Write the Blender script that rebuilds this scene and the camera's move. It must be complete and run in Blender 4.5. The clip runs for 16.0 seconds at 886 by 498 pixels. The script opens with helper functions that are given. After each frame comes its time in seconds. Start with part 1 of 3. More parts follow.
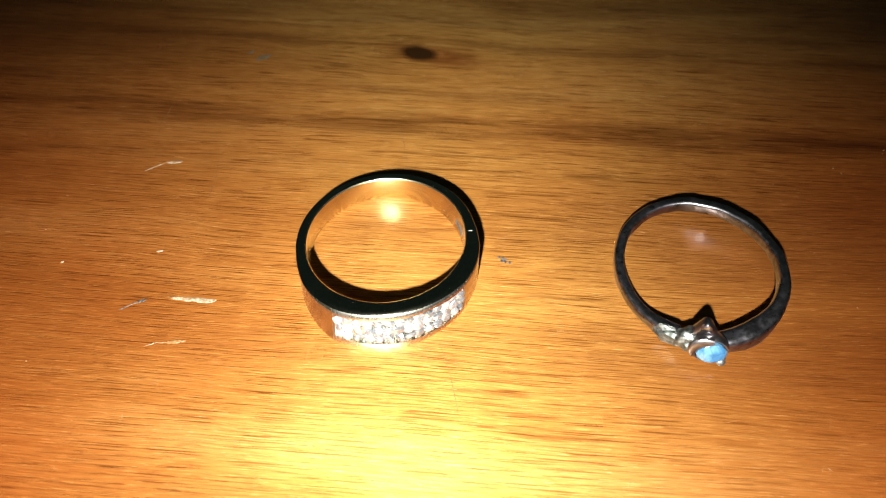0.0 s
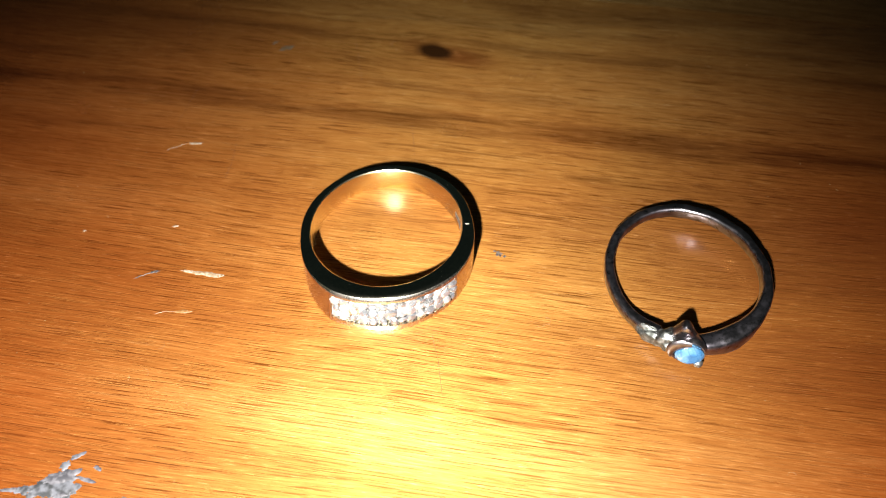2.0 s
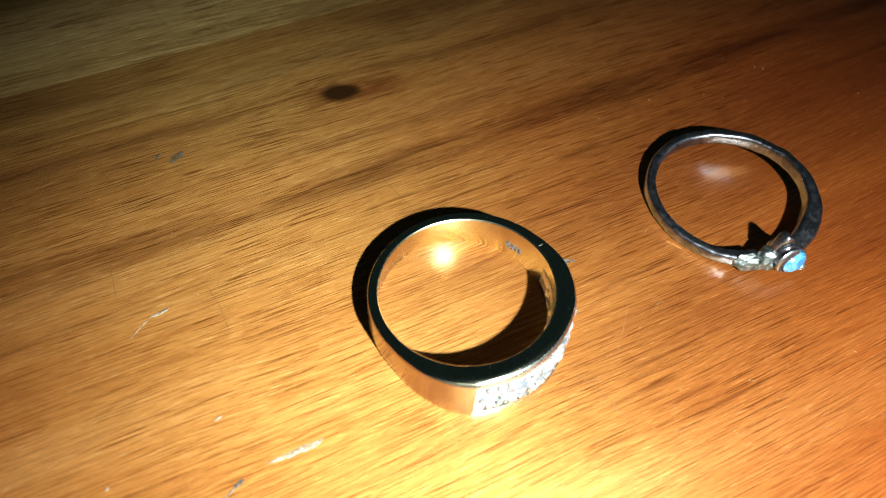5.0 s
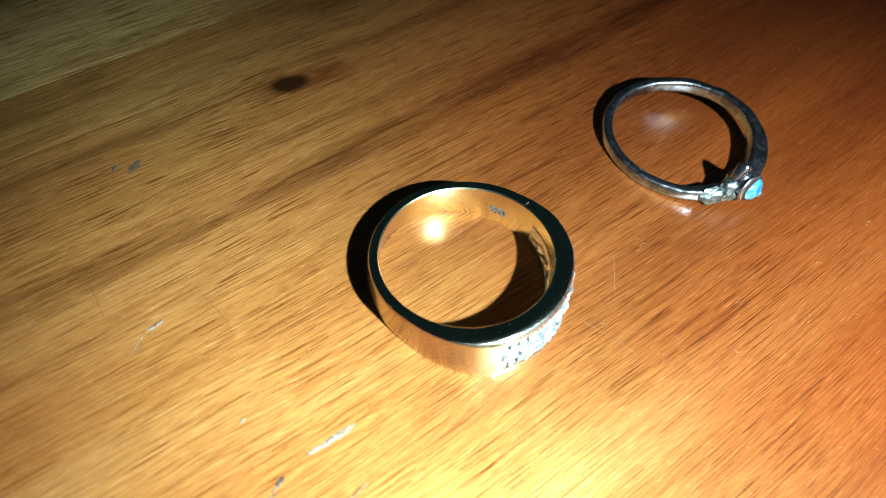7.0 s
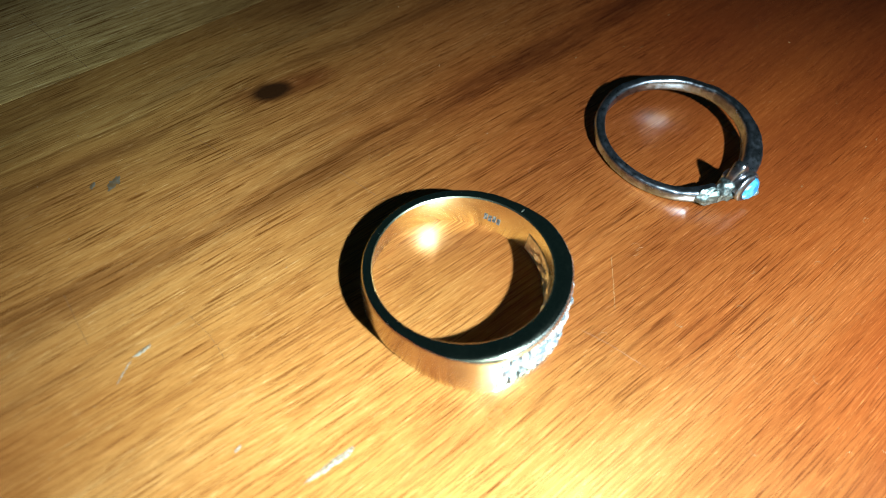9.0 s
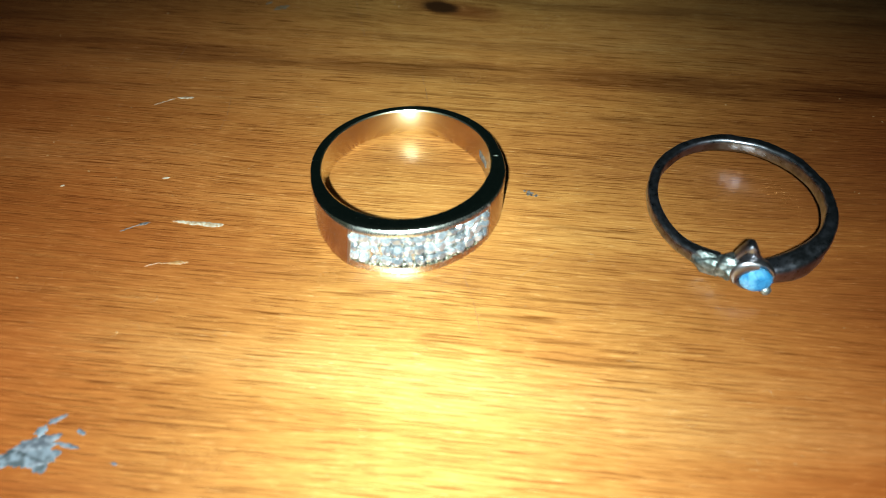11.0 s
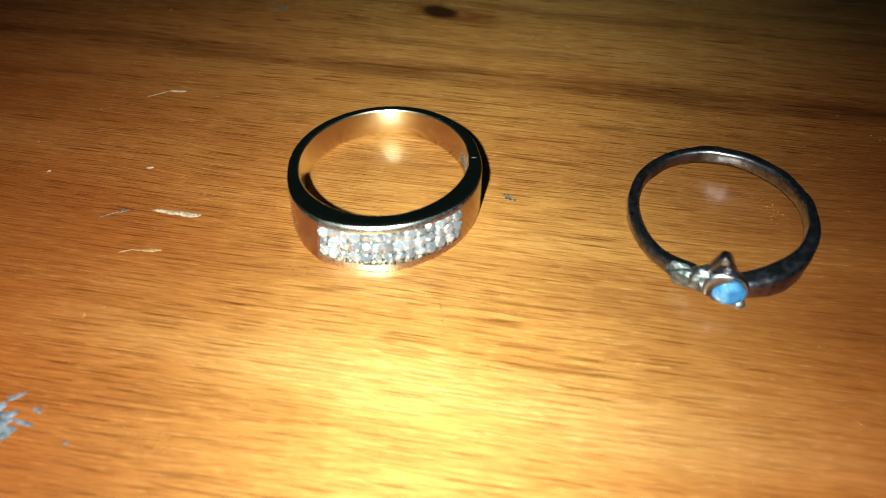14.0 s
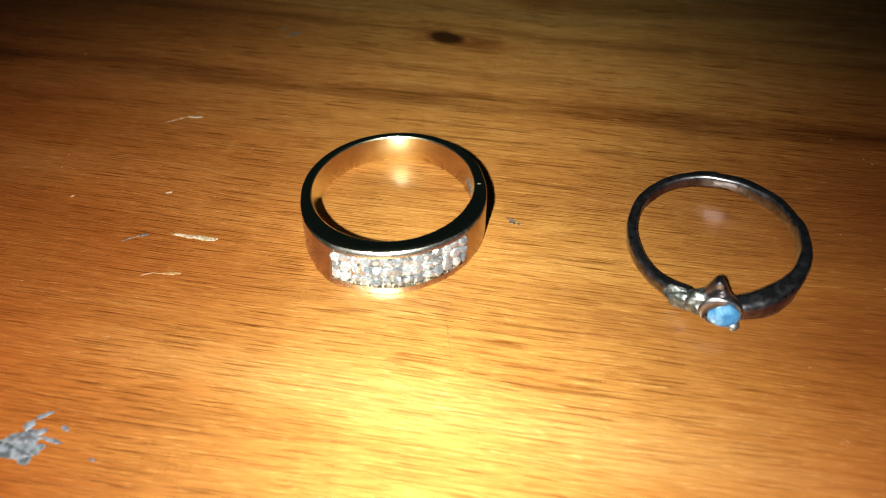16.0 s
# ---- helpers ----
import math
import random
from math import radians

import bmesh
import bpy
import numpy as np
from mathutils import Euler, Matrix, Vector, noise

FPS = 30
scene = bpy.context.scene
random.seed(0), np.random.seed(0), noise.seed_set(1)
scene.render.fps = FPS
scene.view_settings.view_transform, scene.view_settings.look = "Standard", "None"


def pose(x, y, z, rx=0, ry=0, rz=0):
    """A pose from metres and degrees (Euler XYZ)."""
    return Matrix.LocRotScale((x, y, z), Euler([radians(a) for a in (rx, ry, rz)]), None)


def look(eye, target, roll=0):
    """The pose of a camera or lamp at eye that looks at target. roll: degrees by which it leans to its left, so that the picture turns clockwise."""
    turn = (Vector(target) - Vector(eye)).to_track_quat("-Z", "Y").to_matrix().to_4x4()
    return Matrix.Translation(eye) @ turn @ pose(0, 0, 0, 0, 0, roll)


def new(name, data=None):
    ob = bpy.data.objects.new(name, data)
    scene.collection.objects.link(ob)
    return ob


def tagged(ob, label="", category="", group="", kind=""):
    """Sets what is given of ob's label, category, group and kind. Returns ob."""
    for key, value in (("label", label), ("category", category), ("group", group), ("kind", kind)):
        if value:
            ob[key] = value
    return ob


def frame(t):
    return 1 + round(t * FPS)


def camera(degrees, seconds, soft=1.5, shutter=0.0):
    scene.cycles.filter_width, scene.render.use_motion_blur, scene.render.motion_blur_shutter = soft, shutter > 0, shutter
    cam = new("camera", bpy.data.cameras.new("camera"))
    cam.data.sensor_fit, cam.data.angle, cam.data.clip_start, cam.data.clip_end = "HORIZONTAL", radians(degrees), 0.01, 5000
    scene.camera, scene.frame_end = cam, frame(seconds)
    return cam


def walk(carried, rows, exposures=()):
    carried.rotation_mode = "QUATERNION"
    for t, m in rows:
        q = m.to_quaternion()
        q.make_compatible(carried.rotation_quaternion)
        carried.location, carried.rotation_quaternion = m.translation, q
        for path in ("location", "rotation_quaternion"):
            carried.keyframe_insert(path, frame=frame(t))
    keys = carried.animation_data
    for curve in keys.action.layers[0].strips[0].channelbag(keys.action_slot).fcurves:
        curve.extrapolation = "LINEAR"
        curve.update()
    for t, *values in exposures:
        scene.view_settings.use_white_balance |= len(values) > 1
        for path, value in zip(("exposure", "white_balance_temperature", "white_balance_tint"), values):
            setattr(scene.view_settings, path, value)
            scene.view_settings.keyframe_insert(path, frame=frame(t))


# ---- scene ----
# All lengths below are in centimetres; CM turns them into metres.
CM = 0.01

cam = camera(57.00, 16.0, soft=1.0)
scene.cycles.blur_glossy = 0.15
cam.data.dof.use_dof = True
cam.data.dof.focus_distance = 9.8 * CM
cam.data.dof.aperture_fstop = 25.0
# seconds, eye (x, y, z), yaw, pitch, roll
ROWS = [
    (0, 0.001, 0.001, 8.498, 0.58, -56.49, 0.06),
    (0.5, -0.050, 0.180, 8.665, 0.71, -57.58, 0.27),
    (1, 0.038, 0.176, 8.686, 1.07, -57.84, 0.49),
    (1.5, 0.612, -0.299, 8.650, 5.66, -56.57, -1.36),
    (2, 0.482, -0.290, 8.855, 5.03, -56.77, -0.24),
    (2.5, 0.174, -0.309, 8.925, 4.80, -56.15, -0.89),
    (3, -0.173, -0.106, 8.871, 2.37, -56.45, -1.36),
    (3.5, -1.267, 0.399, 8.787, -5.87, -57.22, 1.55),
    (4, -2.106, 0.942, 8.684, -12.75, -57.94, 1.48),
    (4.2, -2.476, 1.226, 8.382, -20.97, -57.41, 5.11),
    (4.8, -3.475, 1.777, 8.000, -33.50, -55.85, 7.57),
    (5.5, -4.473, 2.327, 7.619, -46.04, -54.29, 10.04),
    (6.3, -4.854, 2.537, 7.473, -50.81, -53.69, 10.98),
    (6.5, -4.895, 2.447, 7.460, -51.19, -53.56, 11.24),
    (7, -5.034, 2.413, 7.563, -51.62, -53.42, 11.70),
    (7.5, -4.993, 2.457, 7.649, -51.43, -53.53, 11.82),
    (8, -4.916, 2.745, 7.348, -53.45, -53.41, 12.09),
    (8.5, -4.908, 2.746, 7.382, -54.74, -53.40, 12.76),
    (9, -4.918, 2.785, 7.463, -54.38, -53.79, 12.31),
    (9.5, -5.078, 2.689, 7.428, -52.05, -52.91, 12.69),
    (10, -4.198, 0.840, 8.190, -28.83, -55.93, 9.32),
    (10.2, -2.355, -0.952, 8.313, -12.03, -54.95, 2.44),
    (10.5, -1.140, -1.012, 7.602, -4.73, -52.75, 1.54),
    (11.1, -0.041, -1.067, 6.959, 1.88, -50.75, 0.73),
    (12.3, 0.538, -1.095, 6.621, 5.36, -49.70, 0.30),
    (12.5, 0.524, -1.055, 6.713, 5.32, -49.97, 0.38),
    (13, 0.567, -1.162, 6.689, 4.90, -49.31, 0.52),
    (13.5, 0.524, -1.089, 6.821, 4.95, -50.03, 0.32),
    (14, 0.527, -1.126, 6.822, 5.10, -49.77, 0.30),
    (14.5, 0.490, -1.114, 6.893, 4.57, -49.83, 0.77),
    (15, 0.518, -1.137, 7.050, 5.05, -49.80, 0.38),
    (15.5, 0.558, -1.155, 7.151, 5.42, -49.73, 0.01),
    (16, 0.539, -1.198, 7.271, 5.88, -49.60, -0.35),
]

walk(cam, [(t, pose(x * CM, y * CM, z * CM, 0, 0, yaw) @ pose(0, 0, 0, 90 + pitch) @ pose(0, 0, 0, 0, 0, roll)) for t, x, y, z, yaw, pitch, roll in ROWS],
     exposures=[(0.0, -0.1, 6450, 7), (1.5, -0.14, 6500, 12), (2.5, -0.14, 6500, 13), (3.5, 0.12, 6250, 4), (4.2, 0.14, 6000, 0), (6.5, 0.12, 4850, -13), (9.5, 0.18, 4750, -14), (10.2, -0.16, 5200, -12), (12.3, -0.62, 5200, -13), (14.0, -0.58, 5650, -6), (16.0, -0.54, 6250, 3)])

# ---- light: a dark room, lit by the torch beside the lens ----
world = bpy.data.worlds.new("dark_room")
scene.world = world
world.use_nodes = True
world.node_tree.nodes["Background"].inputs["Color"].default_value = (0.35, 0.55, 0.5, 1)
world.node_tree.nodes["Background"].inputs["Strength"].default_value = 0.018

torch = bpy.data.lights.new("torch", "SPOT")
torch.energy = 5.2
torch.color = (1.0, 0.97, 0.90)
torch.shadow_soft_size = 0.003
torch.spot_size = radians(102.5)
torch.spot_blend = 0.8
TORCH = (-1.4, -4.6, 11.0)
torch_ob = new("torch", torch)
torch_ob.matrix_world = look([c * CM for c in TORCH], (-0.012, -0.0285, 0))

# ---- materials ----


class Nodes:
    """Short hand for building a node material."""

    def __init__(self, name):
        self.mat = bpy.data.materials.new(name)
        self.mat.use_nodes = True
        self.tree = self.mat.node_tree
        self.bsdf = self.tree.nodes["Principled BSDF"]

    def put(self, value, socket):
        if isinstance(value, bpy.types.NodeSocket):
            self.tree.links.new(value, socket)
        elif isinstance(value, tuple) and len(value) == 3 and socket.type == "RGBA":
            socket.default_value = (*value, 1)
        else:
            socket.default_value = value

    def node(self, kind, out=0, props=(), **inputs):
        n = self.tree.nodes.new(kind)
        for key, value in props:
            setattr(n, key, value)
        for key, value in inputs.items():
            self.put(value, n.inputs[int(key[1:])] if key[0] == "i" and key[1:].isdigit() else n.inputs[key])
        return n.outputs[out]

    def math(self, op, a, b=0.0, c=0.0):
        return self.node("ShaderNodeMath", props=(("operation", op),), i0=a, i1=b, i2=c)

    def mix(self, f, a, b, blend="MIX"):
        return self.node("ShaderNodeMix", out=2, props=(("data_type", "RGBA"), ("blend_type", blend)), i0=f, i6=a, i7=b)

    def ramp(self, v, lo, hi):
        return self.node("ShaderNodeMapRange", props=(("interpolation_type", "SMOOTHSTEP"),), i0=v, i1=lo, i2=hi, i3=0.0, i4=1.0)

    def noise(self, vec, scale=1.0, detail=3.0, rough=0.5):
        return self.node("ShaderNodeTexNoise", Vector=vec, Scale=scale, Detail=detail, Roughness=rough)

    def coords(self, scale=1.0 / CM):
        co = self.node("ShaderNodeTexCoord", out=3)
        return self.node("ShaderNodeVectorMath", props=(("operation", "SCALE"),), i0=co, Scale=scale)

    def vec(self, x, y, z=0.0):
        return self.node("ShaderNodeCombineXYZ", i0=x, i1=y, i2=z)

    def bump(self, height, strength, distance):
        self.put(self.node("ShaderNodeBump", Strength=strength, Distance=distance, Height=height), self.bsdf.inputs["Normal"])

    def set(self, **inputs):
        for key, value in inputs.items():
            self.put(value, self.bsdf.inputs[key.replace("_", " ")])
        return self.mat


GROWTH_LINES = ((7.72, -2.2, 0.4), (7.12, -1.7, 0.6), (6.88, -1.2, 0.6), (6.55, -0.1, 1.3), (6.18, 0.0, 1.3), (6.90, 1.0, 1.9), (7.76, 1.7, 2.6), (5.02, 0.4, 1.8),
                (4.0, 0.1, 1.3), (3.74, -0.4, 0.9), (3.49, 0.2, 1.2), (3.28, 0.4, 1.75), (3.36, -0.8, 0.0), (3.9, -1.6, -0.8), (9.55, -5.2, -2.2), (9.2, -2.4, -1.2))
KNOT = (-1.02, 9.06)  # along and across the grain
GRAIN = -3.6  # degrees, how the grain lies on the table
STAIN = (1.95, 0.66, 0.17)
SHINE = (0.98, 1.40, 2.8)


def lacquered_wood(name, deep, mid, pale, seed, knot=False):
    n = Nodes(name)
    xyz = n.node("ShaderNodeSeparateXYZ", i0=n.coords())
    u, v = xyz, xyz.node.outputs[1]
    wave = n.noise(n.vec(n.math("MULTIPLY_ADD", u, 0.10, seed), n.math("MULTIPLY", v, 0.30)), detail=2.0)
    vw = n.math("ADD", v, n.math("MULTIPLY_ADD", wave, 0.8, -0.4))
    ripple = n.noise(n.vec(n.math("MULTIPLY_ADD", u, 0.55, seed), n.math("MULTIPLY", v, 1.5)), detail=2.0)
    vw = n.math("ADD", vw, n.math("MULTIPLY_ADD", ripple, 0.07, -0.035))
    if knot:
        du = n.math("MULTIPLY", n.math("SUBTRACT", u, KNOT[0]), 1.0)
        dv = n.math("SUBTRACT", v, KNOT[1])
        near = n.math("EXPONENT", n.math("MULTIPLY", n.math("ADD", n.math("POWER", n.math("MULTIPLY", du, 0.75), 2.0), n.math("POWER", n.math("MULTIPLY", dv, 2.2), 2.0)), -1.0))
        vw = n.math("SUBTRACT", vw, n.math("MULTIPLY", n.math("MULTIPLY", dv, near), 0.75))
    broad = n.noise(n.vec(n.math("MULTIPLY_ADD", u, 0.06, seed), n.math("MULTIPLY", vw, 0.55)), detail=3.0)
    streak = n.noise(n.vec(n.math("MULTIPLY_ADD", u, 0.20, seed), n.math("MULTIPLY", vw, 6.0)), detail=4.0, rough=0.6)
    fine = n.noise(n.vec(n.math("MULTIPLY_ADD", u, 0.9, seed), n.math("MULTIPLY", vw, 36.0)), detail=4.0, rough=0.7)
    pores = n.noise(n.vec(n.math("MULTIPLY_ADD", u, 1.5, seed + 3.0), n.math("MULTIPLY", vw, 60.0)), detail=1.0)
    vd = n.math("MULTIPLY_ADD", n.math("SUBTRACT", vw, v), 0.25, v)
    dash = n.noise(n.vec(n.math("MULTIPLY_ADD", u, 1.15, seed + 27.0), n.math("MULTIPLY", vd, 64.0)), detail=1.0, rough=0.5)
    fibre = n.noise(n.vec(n.math("MULTIPLY_ADD", u, 2.6, seed + 5.0), n.math("MULTIPLY", vw, 74.0)), detail=2.0, rough=0.6)
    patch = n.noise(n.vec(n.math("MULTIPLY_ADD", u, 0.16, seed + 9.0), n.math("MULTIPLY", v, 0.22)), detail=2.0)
    tone = n.math("ADD", n.math("MULTIPLY_ADD", broad, 0.50, -0.06), n.math("ADD", n.math("MULTIPLY", streak, 0.12), n.math("MULTIPLY_ADD", fine, 0.30, 0.10)))
    color = n.mix(n.ramp(tone, 0.35, 0.59), deep, mid)
    color = n.mix(n.math("MULTIPLY", n.ramp(tone, 0.48, 0.70), 0.7), color, pale)
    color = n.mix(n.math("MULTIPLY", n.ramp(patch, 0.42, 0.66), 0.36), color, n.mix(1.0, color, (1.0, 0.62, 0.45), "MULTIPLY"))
    open_grain = n.ramp(n.noise(n.vec(n.math("MULTIPLY_ADD", u, 0.25, seed + 21.0), n.math("MULTIPLY", v, 0.45)), detail=2.0), 0.36, 0.62)
    if knot:  # the pores lie open over most of the plank and close towards one end
        closed = n.ramp(n.math("ADD", n.math("MULTIPLY_ADD", v, -0.8, u), n.math("MULTIPLY_ADD", wave, 1.6, 1.6)), 1.0, 3.2)
        open_grain = n.math("MULTIPLY_ADD", open_grain, 0.45, n.math("MULTIPLY_ADD", closed, -0.55, 0.55))
    color = n.mix(n.math("MULTIPLY", n.ramp(fibre, 0.50, 0.40), n.math("MULTIPLY_ADD", open_grain, 0.24, 0.14)), color, n.mix(1.0, color, (0.45, 0.34, 0.24), "MULTIPLY"))
    # thin bright streaks: the sheen along the fibres, painted into the colour
    painted_gleam = n.noise(n.vec(n.math("MULTIPLY_ADD", u, 3.6, seed + 13.0), n.math("MULTIPLY", vw, 62.0)), detail=2.0)
    color = n.mix(n.math("MULTIPLY", n.ramp(painted_gleam, 0.56, 0.66), 0.55), color, n.mix(1.0, color, (1.45, 1.6, 1.9), "MULTIPLY"))
    # long dark growth bands
    for where, wide, force in ((7.66, 0.20, 0.85), (9.28, 0.12, 0.60), (8.25, 0.12, 0.40), (6.9, 0.07, 0.3), (10.2, 0.35, 0.55), (9.75, 0.12, 0.4)) if knot else ((11.6, 0.12, 0.4), (12.6, 0.3, 0.5)):
        off = n.math("MULTIPLY", n.math("ADD", n.math("SUBTRACT", v, where), n.math("MULTIPLY_ADD", ripple, 0.30, -0.15)), 1.0 / wide)
        band = n.math("EXPONENT", n.math("MULTIPLY", n.math("MULTIPLY", off, off), -1.0))
        band = n.math("MULTIPLY", band, n.math("MULTIPLY", n.ramp(n.noise(n.vec(n.math("MULTIPLY_ADD", u, 0.35, where), n.math("MULTIPLY", vw, 3.0)), detail=3.0), 0.30, 0.62), force))
        color = n.mix(band, color, n.mix(1.0, color, (0.34, 0.26, 0.24), "MULTIPLY"))
    dashes = n.math("MULTIPLY", n.ramp(dash, 0.58, 0.64), n.math("MULTIPLY_ADD", open_grain, 0.74, 0.10))
    vein = n.noise(n.vec(n.math("MULTIPLY_ADD", u, 0.55, seed + 41.0), n.math("MULTIPLY", vd, 17.0)), detail=2.0, rough=0.55)
    veins = n.math("MULTIPLY", n.ramp(vein, 0.60, 0.66), n.math("MULTIPLY_ADD", open_grain, 0.20, 0.04))
    color = n.mix(veins, color, n.mix(1.0, color, (0.42, 0.31, 0.22), "MULTIPLY"))
    color = n.mix(dashes, color, n.mix(1.0, color, (0.32, 0.21, 0.13), "MULTIPLY"))
    # short pale dashes: glints on fibre ends, put into the colour
    painted_glint = n.noise(n.vec(n.math("MULTIPLY_ADD", u, 5.0, seed + 61.0), n.math("MULTIPLY", vd, 62.0)), detail=1.0)
    color = n.mix(n.math("MULTIPLY", n.ramp(painted_glint, 0.68, 0.74), 0.65), color, n.mix(1.0, color, (1.5, 1.9, 3.0), "MULTIPLY"))
    dark_pores = n.math("MULTIPLY", n.ramp(pores, 0.64, 0.68), 0.55)
    color = n.mix(dark_pores, color, n.mix(1.0, color, (0.42, 0.32, 0.26), "MULTIPLY"))
    if knot:
        # single dark growth lines: across, from, to
        for where, a, b in GROWTH_LINES:
            off = n.math("MULTIPLY", n.math("ADD", n.math("SUBTRACT", v, where), n.math("MULTIPLY_ADD", ripple, 0.16, -0.08)), 1 / 0.020)
            keep = n.math("MULTIPLY", n.ramp(u, a, a + 0.35), n.ramp(u, b, b - 0.35))
            thin = n.math("MULTIPLY", n.math("EXPONENT", n.math("MULTIPLY", n.math("MULTIPLY", off, off), -1.0)), n.math("MULTIPLY", keep, 0.6))
            color = n.mix(thin, color, n.mix(1.0, color, (0.36, 0.27, 0.20), "MULTIPLY"))
        wob = n.math("MULTIPLY_ADD", n.noise(n.vec(n.math("MULTIPLY", u, 2.0), n.math("MULTIPLY", v, 5.0)), detail=3.0), 0.7, -0.35)
        skew = n.math("MULTIPLY_ADD", du, 0.12, dv)
        d = n.math("SQRT", n.math("ADD", n.math("POWER", n.math("MULTIPLY", du, 1 / 0.30), 2.0), n.math("POWER", n.math("MULTIPLY", skew, 1 / 0.16), 2.0)))
        d = n.math("ADD", d, wob)
        dh = n.math("SQRT", n.math("ADD", n.math("POWER", n.math("MULTIPLY", n.math("SUBTRACT", du, 0.18), 1 / 0.95), 2.0), n.math("POWER", n.math("MULTIPLY", skew, 1 / 0.26), 2.0)))
        halo = n.math("SUBTRACT", 1.0, n.ramp(n.math("ADD", dh, wob), 0.15, 1.15))
        color = n.mix(n.math("MULTIPLY", halo, 0.75), color, n.mix(1.0, color, (0.42, 0.24, 0.20), "MULTIPLY"))
        core = n.math("SUBTRACT", 1.0, n.ramp(d, 0.55, 1.25))
        color = n.mix(core, color, (0.034, 0.011, 0.0015))
    height = n.math("ADD", n.math("MULTIPLY", fibre, 0.8), n.math("MULTIPLY_ADD", n.ramp(pores, 0.64, 0.68), -0.5, n.math("MULTIPLY", n.ramp(dash, 0.55, 0.64), -0.9)))
    n.bump(n.math("ADD", height, n.math("MULTIPLY", streak, 0.3)), 0.32, 0.00008)
    rough = n.math("MULTIPLY_ADD", n.noise(n.vec(u, v), scale=0.9, detail=4.0), 0.08, 0.22)
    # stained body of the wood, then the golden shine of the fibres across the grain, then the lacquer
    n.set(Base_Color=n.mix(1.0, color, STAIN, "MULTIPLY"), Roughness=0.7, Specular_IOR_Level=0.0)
    normal = n.bsdf.inputs["Normal"].links[0].from_socket
    grain = n.vec(math.cos(radians(GRAIN)), math.sin(radians(GRAIN)))
    shine = n.node("ShaderNodeBsdfAnisotropic", props=(("distribution", "GGX"),), Color=n.mix(1.0, color, SHINE, "MULTIPLY"), Roughness=0.65, Anisotropy=0.41, Normal=normal, Tangent=grain)
    body = n.node("ShaderNodeMixShader", i0=0.86, i1=n.bsdf.outputs[0], i2=shine)
    gloss = n.node("ShaderNodeBsdfAnisotropic", props=(("distribution", "GGX"),), Color=(1.0, 1.0, 1.0), Roughness=rough)
    skin = n.node("ShaderNodeMixShader", i0=n.node("ShaderNodeFresnel", IOR=1.5), i1=body, i2=gloss)
    n.put(skin, n.tree.nodes["Material Output"].inputs["Surface"])
    return n.mat


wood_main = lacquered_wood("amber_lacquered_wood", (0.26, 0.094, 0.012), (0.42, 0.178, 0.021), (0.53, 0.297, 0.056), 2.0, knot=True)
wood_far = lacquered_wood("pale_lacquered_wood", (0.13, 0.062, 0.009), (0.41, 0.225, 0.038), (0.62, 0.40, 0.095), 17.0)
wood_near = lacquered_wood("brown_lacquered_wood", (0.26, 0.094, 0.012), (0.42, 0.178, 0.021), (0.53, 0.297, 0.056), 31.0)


def metal(name, color, worn, rough, spread, grain, depth, specks=False):
    """Polished or tarnished metal with scuffs at two scales."""
    n = Nodes(name)
    co = n.coords()
    big = n.noise(co, scale=3.0, detail=4.0)
    small = n.noise(co, scale=grain, detail=4.0, rough=0.65)
    col = n.mix(n.ramp(n.math("MULTIPLY_ADD", small, 0.5, n.math("MULTIPLY", big, 0.5)), 0.42, 0.62), worn, color)
    n.bump(small, 0.5, depth)
    gloss = n.math("MULTIPLY_ADD", small, spread, rough)
    if specks:  # scuffed points that scatter the light
        gloss = n.math("MAXIMUM", gloss, n.math("MULTIPLY", n.ramp(n.noise(co, scale=24.0, detail=3.0), 0.70, 0.80), 0.6))
    return n.set(Base_Color=col, Metallic=1.0, Roughness=gloss)


gold = metal("satin_yellow_gold", (0.92, 0.87, 0.62), (0.86, 0.79, 0.52), 0.22, 0.06, 10.0, 0.000002)
gold_rim = metal("polished_gold_rim", (0.90, 0.85, 0.66), (0.72, 0.70, 0.56), 0.06, 0.10, 30.0, 0.00001, specks=True)
pale_gold = metal("pale_gold_border", (0.90, 0.87, 0.78), (0.80, 0.76, 0.66), 0.22, 0.10, 16.0, 0.00001)
white_gold = metal("rough_white_gold", (0.90, 0.88, 0.80), (0.62, 0.58, 0.48), 0.22, 0.2, 30.0, 0.00006)
silver = metal("tarnished_silver", (0.35, 0.33, 0.38), (0.20, 0.195, 0.21), 0.20, 0.20, 14.0, 0.00004, specks=True)
raw_silver = metal("rough_cast_silver", (0.36, 0.37, 0.36), (0.12, 0.13, 0.12), 0.42, 0.20, 14.0, 0.00008)
cup_silver = metal("worn_pinkish_silver", (0.43, 0.39, 0.40), (0.24, 0.22, 0.23), 0.26, 0.16, 8.0, 0.00003)


def clear_stone():
    n = Nodes("clear_cut_stone")
    rnd = n.node("ShaderNodeObjectInfo", out=5)
    return n.set(Base_Color=n.mix(rnd, (0.88, 0.89, 0.90), (0.38, 0.40, 0.43)), Roughness=0.17, Metallic=0.75)


